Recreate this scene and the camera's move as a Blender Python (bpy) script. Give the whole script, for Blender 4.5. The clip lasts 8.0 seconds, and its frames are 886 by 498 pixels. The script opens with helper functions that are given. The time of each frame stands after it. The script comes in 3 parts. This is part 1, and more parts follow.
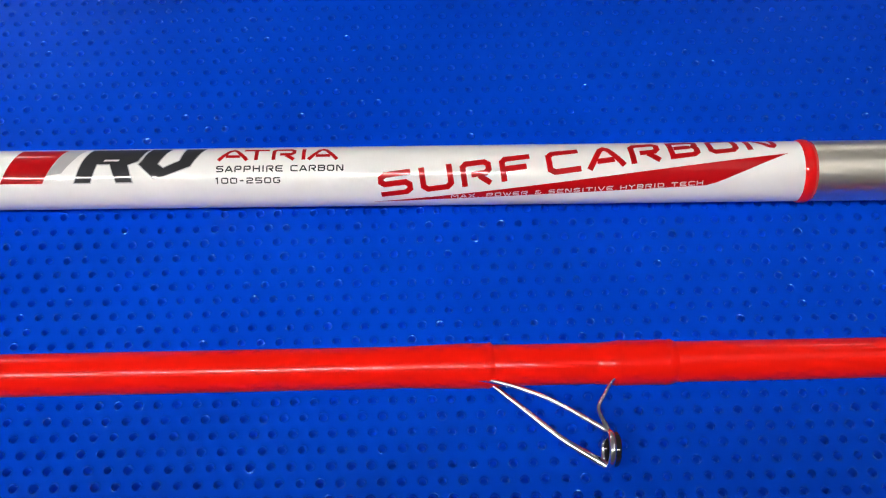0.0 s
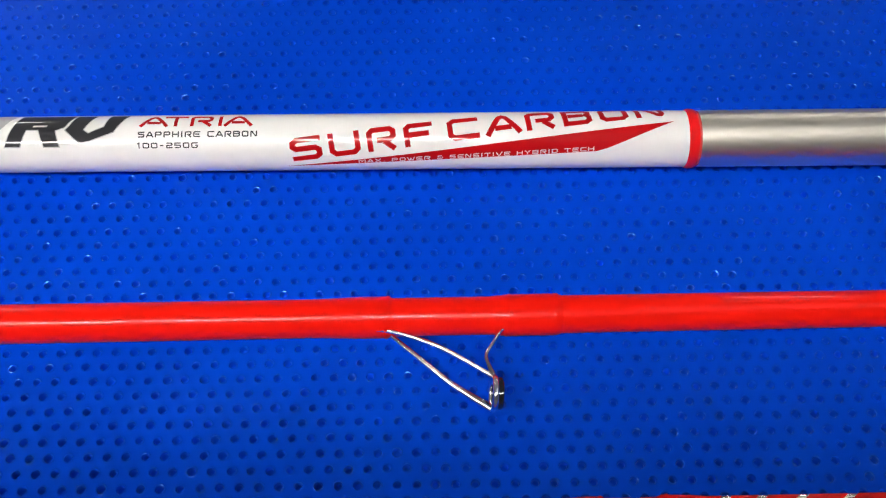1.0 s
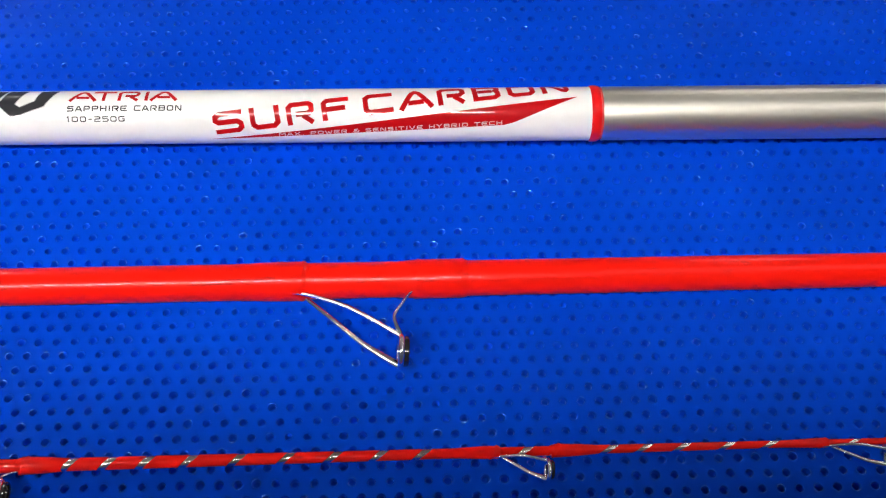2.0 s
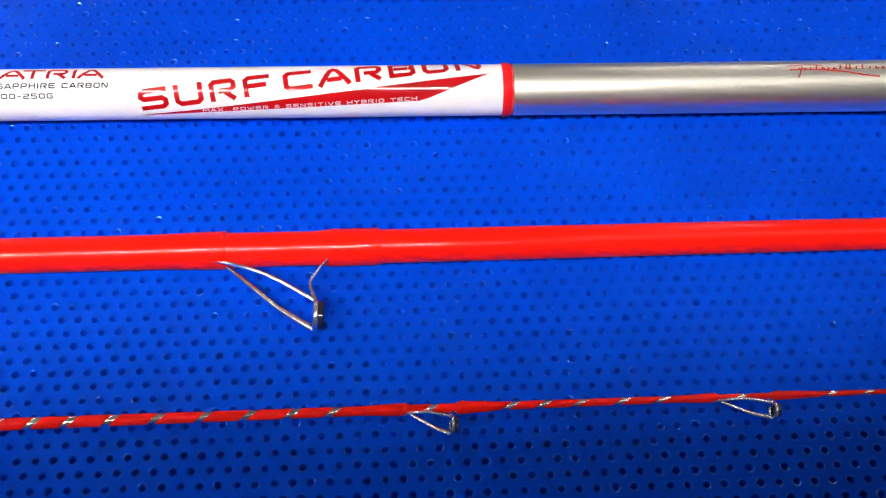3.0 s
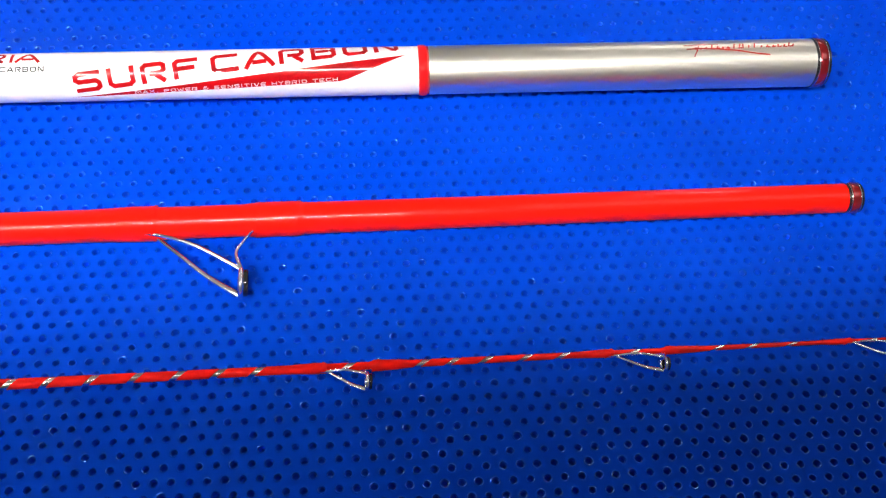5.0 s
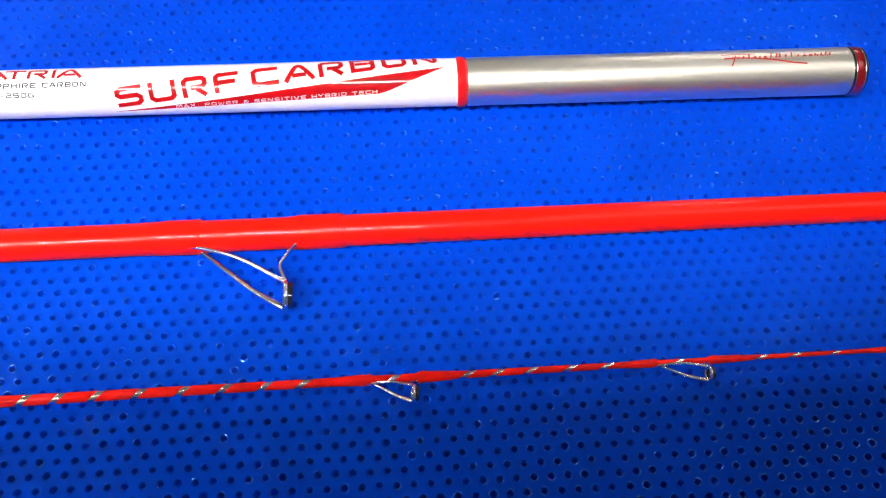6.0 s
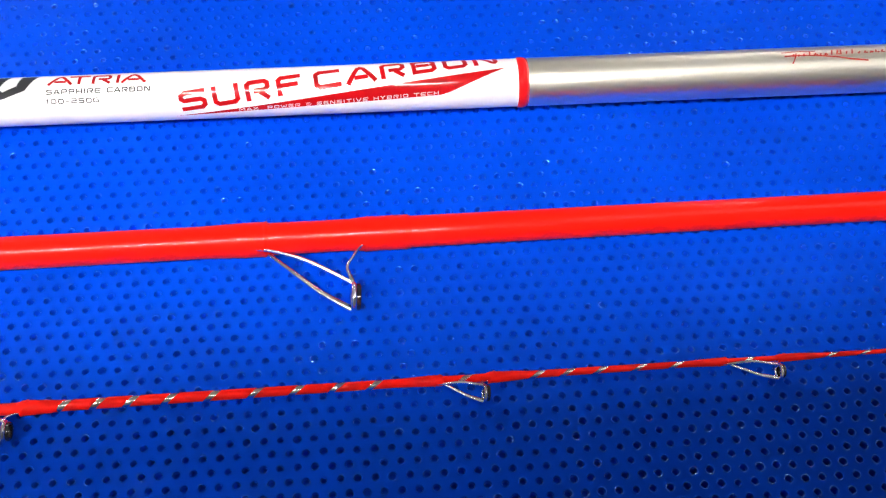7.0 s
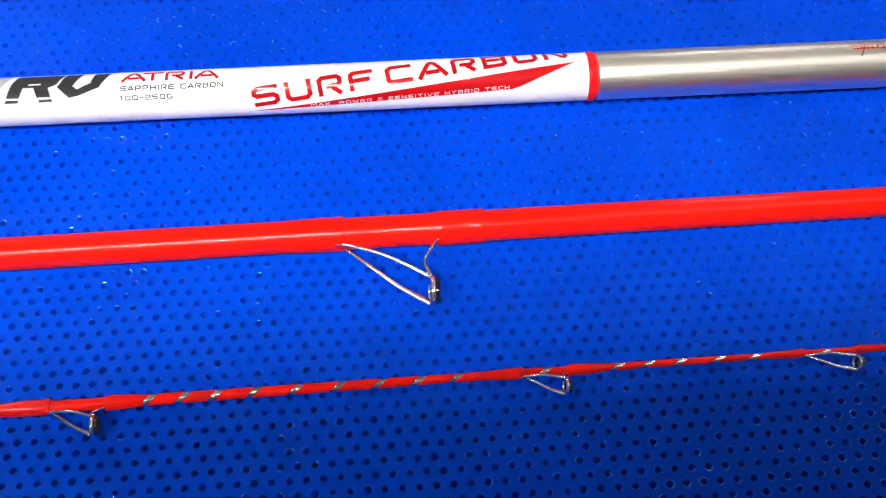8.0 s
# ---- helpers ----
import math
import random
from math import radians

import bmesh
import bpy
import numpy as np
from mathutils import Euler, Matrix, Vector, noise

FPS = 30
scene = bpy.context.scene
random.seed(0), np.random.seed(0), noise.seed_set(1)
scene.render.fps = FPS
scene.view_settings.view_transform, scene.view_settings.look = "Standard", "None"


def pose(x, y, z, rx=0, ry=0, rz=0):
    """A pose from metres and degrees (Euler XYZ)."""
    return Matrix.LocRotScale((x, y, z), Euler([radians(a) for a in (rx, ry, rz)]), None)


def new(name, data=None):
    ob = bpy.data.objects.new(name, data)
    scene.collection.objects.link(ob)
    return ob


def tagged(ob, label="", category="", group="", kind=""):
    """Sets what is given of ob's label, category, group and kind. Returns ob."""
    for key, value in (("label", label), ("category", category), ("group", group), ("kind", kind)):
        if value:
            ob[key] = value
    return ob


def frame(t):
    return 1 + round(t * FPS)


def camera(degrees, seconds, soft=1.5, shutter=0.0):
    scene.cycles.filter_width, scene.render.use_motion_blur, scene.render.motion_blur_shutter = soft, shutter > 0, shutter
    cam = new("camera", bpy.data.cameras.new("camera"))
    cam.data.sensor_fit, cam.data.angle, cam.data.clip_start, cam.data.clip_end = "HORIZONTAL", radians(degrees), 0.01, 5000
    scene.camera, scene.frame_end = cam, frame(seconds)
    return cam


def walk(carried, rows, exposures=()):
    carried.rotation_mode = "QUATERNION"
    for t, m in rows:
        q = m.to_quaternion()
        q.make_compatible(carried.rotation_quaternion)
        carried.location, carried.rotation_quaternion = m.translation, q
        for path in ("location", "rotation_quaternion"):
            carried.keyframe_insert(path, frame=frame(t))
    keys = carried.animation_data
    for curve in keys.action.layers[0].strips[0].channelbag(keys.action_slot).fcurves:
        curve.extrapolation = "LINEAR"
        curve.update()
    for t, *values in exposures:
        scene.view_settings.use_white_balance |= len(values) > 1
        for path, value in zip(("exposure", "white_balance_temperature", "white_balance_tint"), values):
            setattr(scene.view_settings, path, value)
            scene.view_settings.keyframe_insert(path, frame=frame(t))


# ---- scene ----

# ================= camera and its way =================
cam = camera(48.88, 8.0, soft=1.2)
PATH = [
    (0.0, -0.07278, -0.11538, 0.32054, 34.116, 0.508, -0.990),
    (0.5, -0.05238, -0.12754, 0.32736, 33.797, 0.766, -0.768),
    (1.0, -0.03594, -0.13952, 0.33491, 33.470, 0.363, -0.906),
    (1.5, -0.02139, -0.15159, 0.34211, 33.257, -0.092, -1.296),
    (2.8, 0.01375, -0.17404, 0.35726, 32.427, -1.082, -2.080),
    (3.0, 0.01949, -0.17857, 0.36049, 32.271, -1.234, -2.448),
    (3.5, 0.03504, -0.18898, 0.36906, 31.820, -1.498, -2.800),
    (4.0, 0.04404, -0.19610, 0.37643, 31.323, -1.925, -3.159),
    (4.2, 0.04677, -0.19799, 0.37875, 31.182, -1.942, -3.266),
    (5.3, 0.04112, -0.20111, 0.38383, 31.478, -2.010, -3.900),
    (5.5, 0.03777, -0.20057, 0.38422, 31.577, -1.953, -3.917),
    (6.0, 0.02763, -0.19868, 0.38520, 31.712, -1.544, -3.998),
    (6.5, 0.01513, -0.19761, 0.38560, 31.766, -1.204, -4.079),
    (7.0, 0.00267, -0.19752, 0.38557, 31.752, -0.739, -4.090),
    (7.5, -0.01315, -0.19678, 0.38630, 31.538, -0.540, -4.208),
    (8.0, -0.03093, -0.19625, 0.38734, 31.380, -0.488, -4.279),
]
EXPOSURES = [(0.0, -0.78), (0.5, -0.7), (1.5, -0.58), (3.0, -0.15), (4.0, -0.03), (5.5, 0.2), (6.5, 0.18), (7.5, 0.05), (8.0, 0.04)]
walk(cam, [(t, pose(x, y, z, rx, ry, rz)) for t, x, y, z, rx, ry, rz in PATH], EXPOSURES)

# ================= world and lamps (the lamps' meshes stand further down) =================
world = bpy.data.worlds.new("world")
scene.world = world
world.use_nodes = True
world.node_tree.nodes["Background"].inputs[0].default_value = (0.8, 0.85, 1.0, 1)
world.node_tree.nodes["Background"].inputs[1].default_value = 0.02
LAMP_FRONT, FILL_SIDE, LAMP_LEFT, LAMP_RIGHT, LAMP_BACK = 127.0, 1.3, 24.0, 16.0, 11.0


# ================= materials =================
def principled(name, colour, rough=0.5, metal=0.0, coat=0.0, coat_rough=0.05, spec=0.5):
    mat = bpy.data.materials.new(name)
    mat.use_nodes = True
    b = mat.node_tree.nodes["Principled BSDF"]
    b.inputs["Base Color"].default_value = (*colour, 1)
    b.inputs["Roughness"].default_value = rough
    b.inputs["Metallic"].default_value = metal
    b.inputs["Coat Weight"].default_value = coat
    b.inputs["Coat Roughness"].default_value = coat_rough
    b.inputs["Specular IOR Level"].default_value = spec
    return mat, mat.node_tree, b


def noise_node(tree, scale, detail=4.0, stretch=(1, 1, 1), rough=0.55):
    co = tree.nodes.new("ShaderNodeTexCoord")
    mp = tree.nodes.new("ShaderNodeMapping")
    mp.inputs["Scale"].default_value = stretch
    n = tree.nodes.new("ShaderNodeTexNoise")
    n.inputs["Scale"].default_value = scale
    n.inputs["Detail"].default_value = detail
    n.inputs["Roughness"].default_value = rough
    tree.links.new(co.outputs["Object"], mp.inputs["Vector"])
    tree.links.new(mp.outputs["Vector"], n.inputs["Vector"])
    return n


def vary_colour(tree, b, noise_out, c1, c2, lo=0.35, hi=0.65):
    ramp = tree.nodes.new("ShaderNodeValToRGB")
    ramp.color_ramp.elements[0].position, ramp.color_ramp.elements[1].position = lo, hi
    ramp.color_ramp.elements[0].color, ramp.color_ramp.elements[1].color = (*c1, 1), (*c2, 1)
    tree.links.new(noise_out, ramp.inputs["Fac"])
    tree.links.new(ramp.outputs["Color"], b.inputs["Base Color"])
    return ramp


def vary_rough(tree, b, noise_out, lo, hi, socket="Roughness"):
    mr = tree.nodes.new("ShaderNodeMapRange")
    mr.inputs["From Min"].default_value, mr.inputs["From Max"].default_value = 0.3, 0.7
    mr.inputs["To Min"].default_value, mr.inputs["To Max"].default_value = lo, hi
    tree.links.new(noise_out, mr.inputs["Value"])
    tree.links.new(mr.outputs["Result"], b.inputs[socket])


def bump(tree, b, outs, strength, dist, coat=False):
    nd = tree.nodes.new("ShaderNodeBump")
    nd.inputs["Strength"].default_value, nd.inputs["Distance"].default_value = strength, dist
    tree.links.new(outs, nd.inputs["Height"])
    tree.links.new(nd.outputs["Normal"], b.inputs["Normal"])
    if coat:
        tree.links.new(nd.outputs["Normal"], b.inputs["Coat Normal"])
    return nd


def foam_material(name, rough, spec, ior, tint, grain, relief):
    """Dense closed foam: dull skin on the flats, burnished and crumbly where the punch has pressed the rims."""
    mat, tree, b = principled(name, (0.0, 0.068, 0.66), rough[0], spec=spec)
    big = noise_node(tree, 9, 3)
    fine = noise_node(tree, grain, 4, (1, 1.25, 1), 0.65)
    vary_colour(tree, b, big.outputs["Fac"], (0.0002, 0.050, 0.60), (0.0003, 0.064, 0.71))
    b.inputs["IOR"].default_value = ior
    b.inputs["Specular Tint"].default_value = (*tint, 1)
    vary_rough(tree, b, fine.outputs["Fac"], *rough)
    bump(tree, b, fine.outputs["Fac"], relief, 0.0004)
    return mat


def paint_material(name, colour, rough=0.3, flake=0.04, coat=1.0):
    mat, tree, b = principled(name, colour, rough, coat=coat, coat_rough=0.03, spec=0.08)
    n = noise_node(tree, 60, 4)
    dark = tuple(c * (1 - flake) for c in colour)
    vary_colour(tree, b, n.outputs["Fac"], dark, colour)
    n2 = noise_node(tree, 140, 2, (0.25, 1, 1))
    bump(tree, b, n2.outputs["Fac"], 0.06, 0.0004, coat=True)
    return mat


FOAM = foam_material("blue_foam", (0.3, 0.42), 0.06, 1.45, (0.3, 0.65, 1.0), 520, 0.08)
FOAM_RIM = foam_material("burnished_foam_rim", (0.07, 0.15), 1.0, 1.58, (0.35, 0.8, 1.0), 1000, 0.6)
WHITE = paint_material("pearl_white_lacquer", (0.95, 0.94, 0.92), 0.28, coat=0.6)
RED = paint_material("signal_red_lacquer", (0.95, 0.010, 0.004), 0.30, coat=0.32)
BAND_RED = paint_material("band_red_lacquer", (0.90, 0.012, 0.014), 0.3, coat=0.6)
INK_RED = paint_material("dark_red_print", (0.52, 0.004, 0.008), 0.35, coat=0.7)
INK_SIGN = principled("red_marker_ink", (0.55, 0.03, 0.02), 0.4)[0]
INK_BLACK = paint_material("charcoal_print", (0.035, 0.035, 0.04), 0.35)
INK_SILVER = principled("silver_print", (0.5, 0.5, 0.51), 0.4, 0.15)[0]
INK_WHITE = principled("white_print", (0.75, 0.68, 0.66), 0.4)[0]
CAP_RED = principled("dark_red_ring", (0.24, 0.006, 0.009), 0.2, 0.3, 1.0)[0]
BLACK = principled("black_gloss", (0.008, 0.008, 0.01), 0.2, 0.0, 1.0)[0]
CHROME = principled("chrome", (0.9, 0.88, 0.85), 0.22, 1.0)[0]
CERAMIC = principled("dark_ceramic", (0.012, 0.012, 0.014), 0.15, 0.0, 0.6)[0]
EPOXY = principled("clear_epoxy", (0.75, 0.08, 0.07), 0.1, 0.0, 1.0)[0]


def satin_metal():
    mat, tree, b = principled("satin_grey_metal", (0.94, 0.89, 0.79), 0.4, 1.0)
    n = noise_node(tree, 900, 3, (0.08, 1, 1), 0.6)
    vary_rough(tree, b, n.outputs["Fac"], 0.37, 0.43)
    return mat


def wire_metal():
    mat, tree, b = principled("polished_wire", (0.93, 0.94, 0.95), 0.25, 1.0)
    n = noise_node(tree, 90, 2)
    vary_rough(tree, b, n.outputs["Fac"], 0.12, 0.24)
    return mat


SATIN = satin_metal()
WIRE = wire_metal()


def plain_room(name, colour, rough):
    mat, tree, b = principled(name, colour, rough)
    n = noise_node(tree, 6, 5)
    vary_colour(tree, b, n.outputs["Fac"], tuple(c * 0.92 for c in colour), colour)
    bump(tree, b, n.outputs["Fac"], 0.1, 0.002)
    return mat


WALL = plain_room("grey_wall_paint", (0.22, 0.22, 0.22), 0.8)
CEIL = plain_room("ceiling_paint", (0.5, 0.49, 0.48), 0.85)
FLOOR = plain_room("grey_floor", (0.2, 0.19, 0.18), 0.5)
TABLE = plain_room("table_laminate", (0.35, 0.33, 0.30), 0.4)
HOUSING = principled("lamp_housing", (0.7, 0.7, 0.7), 0.5)[0]


def glow(name, strength):
    mat = bpy.data.materials.new(name)
    mat.use_nodes = True
    b = mat.node_tree.nodes["Principled BSDF"]
    b.inputs["Base Color"].default_value = (0.8, 0.8, 0.8, 1)
    b.inputs["Emission Color"].default_value = (1.0, 0.975, 0.93, 1)
    b.inputs["Emission Strength"].default_value = strength
    return mat


# ================= mesh helpers (bmeshes are in millimetres) =================
MM = 0.001


def link(name, bm, material, parent=None, label="", smooth=True, recalc=True):
    if recalc:
        bmesh.ops.recalc_face_normals(bm, faces=bm.faces)
    me = bpy.data.meshes.new(name)
    for v in bm.verts:
        v.co *= MM
    for f in bm.faces:
        f.smooth = smooth
    bm.to_mesh(me)
    bm.free()
    me.materials.append(material)
    if smooth:
        me.set_sharp_from_angle(angle=radians(40))
    ob = new(name, me)
    if parent is not None:
        ob.parent = parent
    if label:
        ob["label"] = label
    return ob


part = link


def box(x0, x1, y0, y1, z0, z1, bevel=0.0):
    bm = bmesh.new()
    bmesh.ops.create_cube(bm, size=1)
    for v in bm.verts:
        v.co = Vector((x0 if v.co.x < 0 else x1, y0 if v.co.y < 0 else y1, z0 if v.co.z < 0 else z1))
    if bevel:
        bmesh.ops.bevel(bm, geom=list(bm.edges), offset=bevel, segments=2, affect="EDGES")
    return bm


class Rod:
    """A tapered round blank lying nearly along x: y0 + my*x, radius r0 + kr*x, its underside at the height lift."""

    def __init__(self, y0, my, r0, kr, lift):
        self.y0, self.my, self.r0, self.kr, self.lift = y0, my, r0, kr, lift

    def r(self, x):
        return self.r0 + self.kr * x

    def at(self, x, deg, rho):
        a = radians(deg)
        return Vector((x, self.y0 + self.my * x - rho * math.sin(a), self.r(x) + self.lift + rho * math.cos(a)))

    def lathe(self, stations, segments=64, close=True):
        """stations: (x, height over the blank's own surface)."""
        bm = bmesh.new()
        rings = []
        for x, h in stations:
            rho = max(self.r(x) + h, 0.02)
            rings.append([bm.verts.new(self.at(x, 360 * i / segments, rho)) for i in range(segments)])
        for a, b in zip(rings, rings[1:]):
            for i in range(segments):
                j = (i + 1) % segments
                bm.faces.new((a[i], a[j], b[j], b[i]))
        if close:
            bm.faces.new(rings[0])
            bm.faces.new(rings[-1])
        return bm

    def wrap(self, bm, proud=0.07, step=0.7):
        """Lays a flat mesh (x along the rod, y up in millimetres of arc from the crown) round the blank."""
        ys = [v.co.y for v in bm.verts]
        y = math.floor(min(ys) / step) * step + step
        while y < max(ys):
            bmesh.ops.bisect_plane(bm, geom=list(bm.verts) + list(bm.edges) + list(bm.faces), plane_co=(0, y, 0), plane_no=(0, 1, 0), dist=1e-5)
            y += step
        for v in bm.verts:
            x = v.co.x
            v.co = self.at(x, math.degrees(-v.co.y / self.r(x)), self.r(x) + proud)
        bm.normal_update()
        for f in bm.faces:
            c = f.calc_center_median()
            if f.normal.dot(c - self.at(c.x, 0, 0)) < 0:
                f.normal_flip()
        return bm


def sweep(points, radius, segments=10, closed=False, smooth_steps=6, flat=1.0):
    """A round wire through the points."""
    pts = [Vector(p) for p in points]
    radii = radius if isinstance(radius, (list, tuple)) else [radius] * len(pts)
    fine, rad = [], []
    n = len(pts)
    for i in range(n if closed else n - 1):
        p0, p1 = pts[(i - 1) % n if closed else max(i - 1, 0)], pts[i]
        p2, p3 = pts[(i + 1) % n], pts[(i + 2) % n if closed else min(i + 2, n - 1)]
        for k in range(smooth_steps):
            t = k / smooth_steps
            fine.append(0.5 * (2 * p1 + (p2 - p0) * t + (2 * p0 - 5 * p1 + 4 * p2 - p3) * t * t + (3 * p1 - p0 - 3 * p2 + p3) * t ** 3))
            rad.append(radii[i] * (1 - t) + radii[(i + 1) % n] * t)
    if not closed:
        fine.append(pts[-1])
        rad.append(radii[-1])
    bm = bmesh.new()
    rings = []
    side = None
    m = len(fine)
    for i, p in enumerate(fine):
        d = (fine[(i + 1) % m] - fine[i - 1]) if closed else (fine[min(i + 1, m - 1)] - fine[max(i - 1, 0)])
        d.normalize()
        ref = side if side is not None else (Vector((0, 0, 1)) if abs(d.z) < 0.9 else Vector((1, 0, 0)))
        side = (ref - d * ref.dot(d)).normalized()
        up = d.cross(side)
        rings.append([bm.verts.new(p + rad[i] * (side * math.cos(a) + up * math.sin(a) * flat)) for a in [2 * math.pi * k / segments for k in range(segments)]])
    pairs = list(zip(rings, rings[1:])) + ([(rings[-1], rings[0])] if closed else [])
    for a, b in pairs:
        for k in range(segments):
            j = (k + 1) % segments
            bm.faces.new((a[k], a[j], b[j], b[k]))
    if not closed:
        bm.faces.new(rings[0])
        bm.faces.new(rings[-1])
    return bm


def flat_poly(bm, pts):
    return bm.faces.new([bm.verts.new((x, y, 0)) for x, y in pts])


def ribbon(bm, pts, width, closed=False):
    """A flat stroke with mitred corners along a polyline."""
    p = [Vector((x, y)) for x, y in pts]
    n = len(p)
    pairs = []
    for i in range(n):
        a = p[i] - p[i - 1] if (closed or i > 0) else p[1] - p[0]
        b = p[(i + 1) % n] - p[i] if (closed or i < n - 1) else a
        a, b = a.normalized(), b.normalized()
        na, nb = Vector((-a.y, a.x)), Vector((-b.y, b.x))
        m = (na + nb).normalized()
        k = width / 2 / max(m.dot(na), 0.5)
        pairs.append((bm.verts.new((*(p[i] + m * k), 0)), bm.verts.new((*(p[i] - m * k), 0))))
    for i in range(n if closed else n - 1):
        j = (i + 1) % n
        bm.faces.new((pairs[i][0], pairs[i][1], pairs[j][1], pairs[j][0]))


# ================= the setting =================
def setting():
    tagged(link("floor", box(-2600, 2600, -2200, 4200, -860, -800), FLOOR, smooth=False), "grey hard floor under the table", "floor", kind="structure")
    tagged(link("ceiling", box(-2600, 2600, -2200, 4200, 1560, 1620), CEIL, smooth=False), "pale painted ceiling above the lamps", "ceiling", kind="structure")
    for name, dims in (("wall_north", (-2600, 2600, 4200, 4300)), ("wall_south", (-2600, 2600, -2300, -2200))):
        tagged(link(name, box(*dims, -800, 1560), WALL, smooth=False), "plain grey painted wall", "wall", kind="structure")
    for name, dims in (("wall_west", (-2700, -2600, -2300, 4300)), ("wall_east", (2600, 2700, -2300, 4300))):
        tagged(link(name, box(*dims, -800, 1560), WALL, smooth=False), "plain grey painted wall", "wall", kind="structure")


setting()
# unseen blocker added close behind the camera, as its holder's shade: keeps the front lamp off the near edge of the mat
tagged(link("shade_blocker", box(-375, 1600, -320, -290, -800, 603), WALL, smooth=False), "unseen grey slab added to shade the near edge of the mat", "wall", kind="structure")


# builds the hanging lamps and also the added side fill panel
def overhead_light(x0, x1, y0, y1, z, strength):
    base = new("overhead_light")
    base.location = ((x0 + x1) / 2000, (y0 + y1) / 2000, z / 1000)
    hx, hy = (x1 - x0) / 2, (y1 - y0) / 2
    part("housing", box(-hx - 15, hx + 15, -hy - 15, hy + 15, 4, 45, 6), HOUSING, base, smooth=False)
    part("diffuser", box(-hx, hx, -hy, hy, -6, 3.5, 2), glow("lamp_glow", strength), base, smooth=False)
    for sx in (-0.7, 0.7):
        part("hanger", box(sx * hx - 3 if hx > hy else -3, sx * hx + 3 if hx > hy else 3, sx * hy - 3 if hy > hx else -3, sx * hy + 3 if hy > hx else 3, 45.5, 1560 - z), HOUSING, base, smooth=False)
    return tagged(base, "unseen white overhead lamp or added fill panel with glowing diffuser", "ceiling lamp", "ceiling lamps")


overhead_light(-1060, 105, -614, -536, 1200, LAMP_FRONT)
# broad fill panel, no known lamp: added to brighten the grey sleeve
overhead_light(300, 1200, -450, 170, 1200, FILL_SIDE)
overhead_light(480, 760, 780, 825, 1300, LAMP_BACK)
overhead_light(1000, 1150, 1900, 3100, 1400, LAMP_RIGHT)
overhead_light(-1700, -1420, 1700, 3000, 1440, LAMP_LEFT)


def table():
    base = new("work_table")
    base.location = (0, 0.08, -0.8)
    part("tabletop", box(-900, 900, -330, 420, 755, 791, 4), TABLE, base, smooth=False)
    for sx in (-850, 850):
        for sy in (-290, 380):
            part("leg", box(sx - 25, sx + 25, sy - 25, sy + 25, 0, 754.5, 3), HOUSING, base, smooth=False)
    return tagged(base, "plain laminate work table under the mat", "table")


table()

# ================= the foam mat =================
PITCH = 7.0


RISE_Y = (-200, 21, 48, 73, 91, 106, 122, 140, 164, 176, 190, 218, 240, 290)
RISE_Z = (0, 0, 0.4, 1.5, 2.9, 5.6, 9.1, 9.9, 11.1, 12.5, 13.7, 15.5, 16.5, 18.5)


def mat_height(y):
    """The mat lies flat in front, climbs under the thick rod and goes on rising towards the back."""
    fine = np.arange(-200.0, 291.0, 1.0)
    z = np.convolve(np.pad(np.interp(fine, RISE_Y, RISE_Z), 6, mode="edge"), np.ones(13) / 13, "valid")
    return np.interp(y, fine, z)


def stretch(x, y):
    """The soft sheet is pulled a little wider where it climbs."""
    pull = np.interp(y, (-200, 10, 75, 170, 290), (0, 0, 0.0095, 0.0135, 0.0135))
    lift = np.interp(y, (-200, 100, 160, 290), (0, 0, 0.011, 0.011)) * np.clip(x - 60, 0, None)
    return x + pull * (x + 65), y + lift


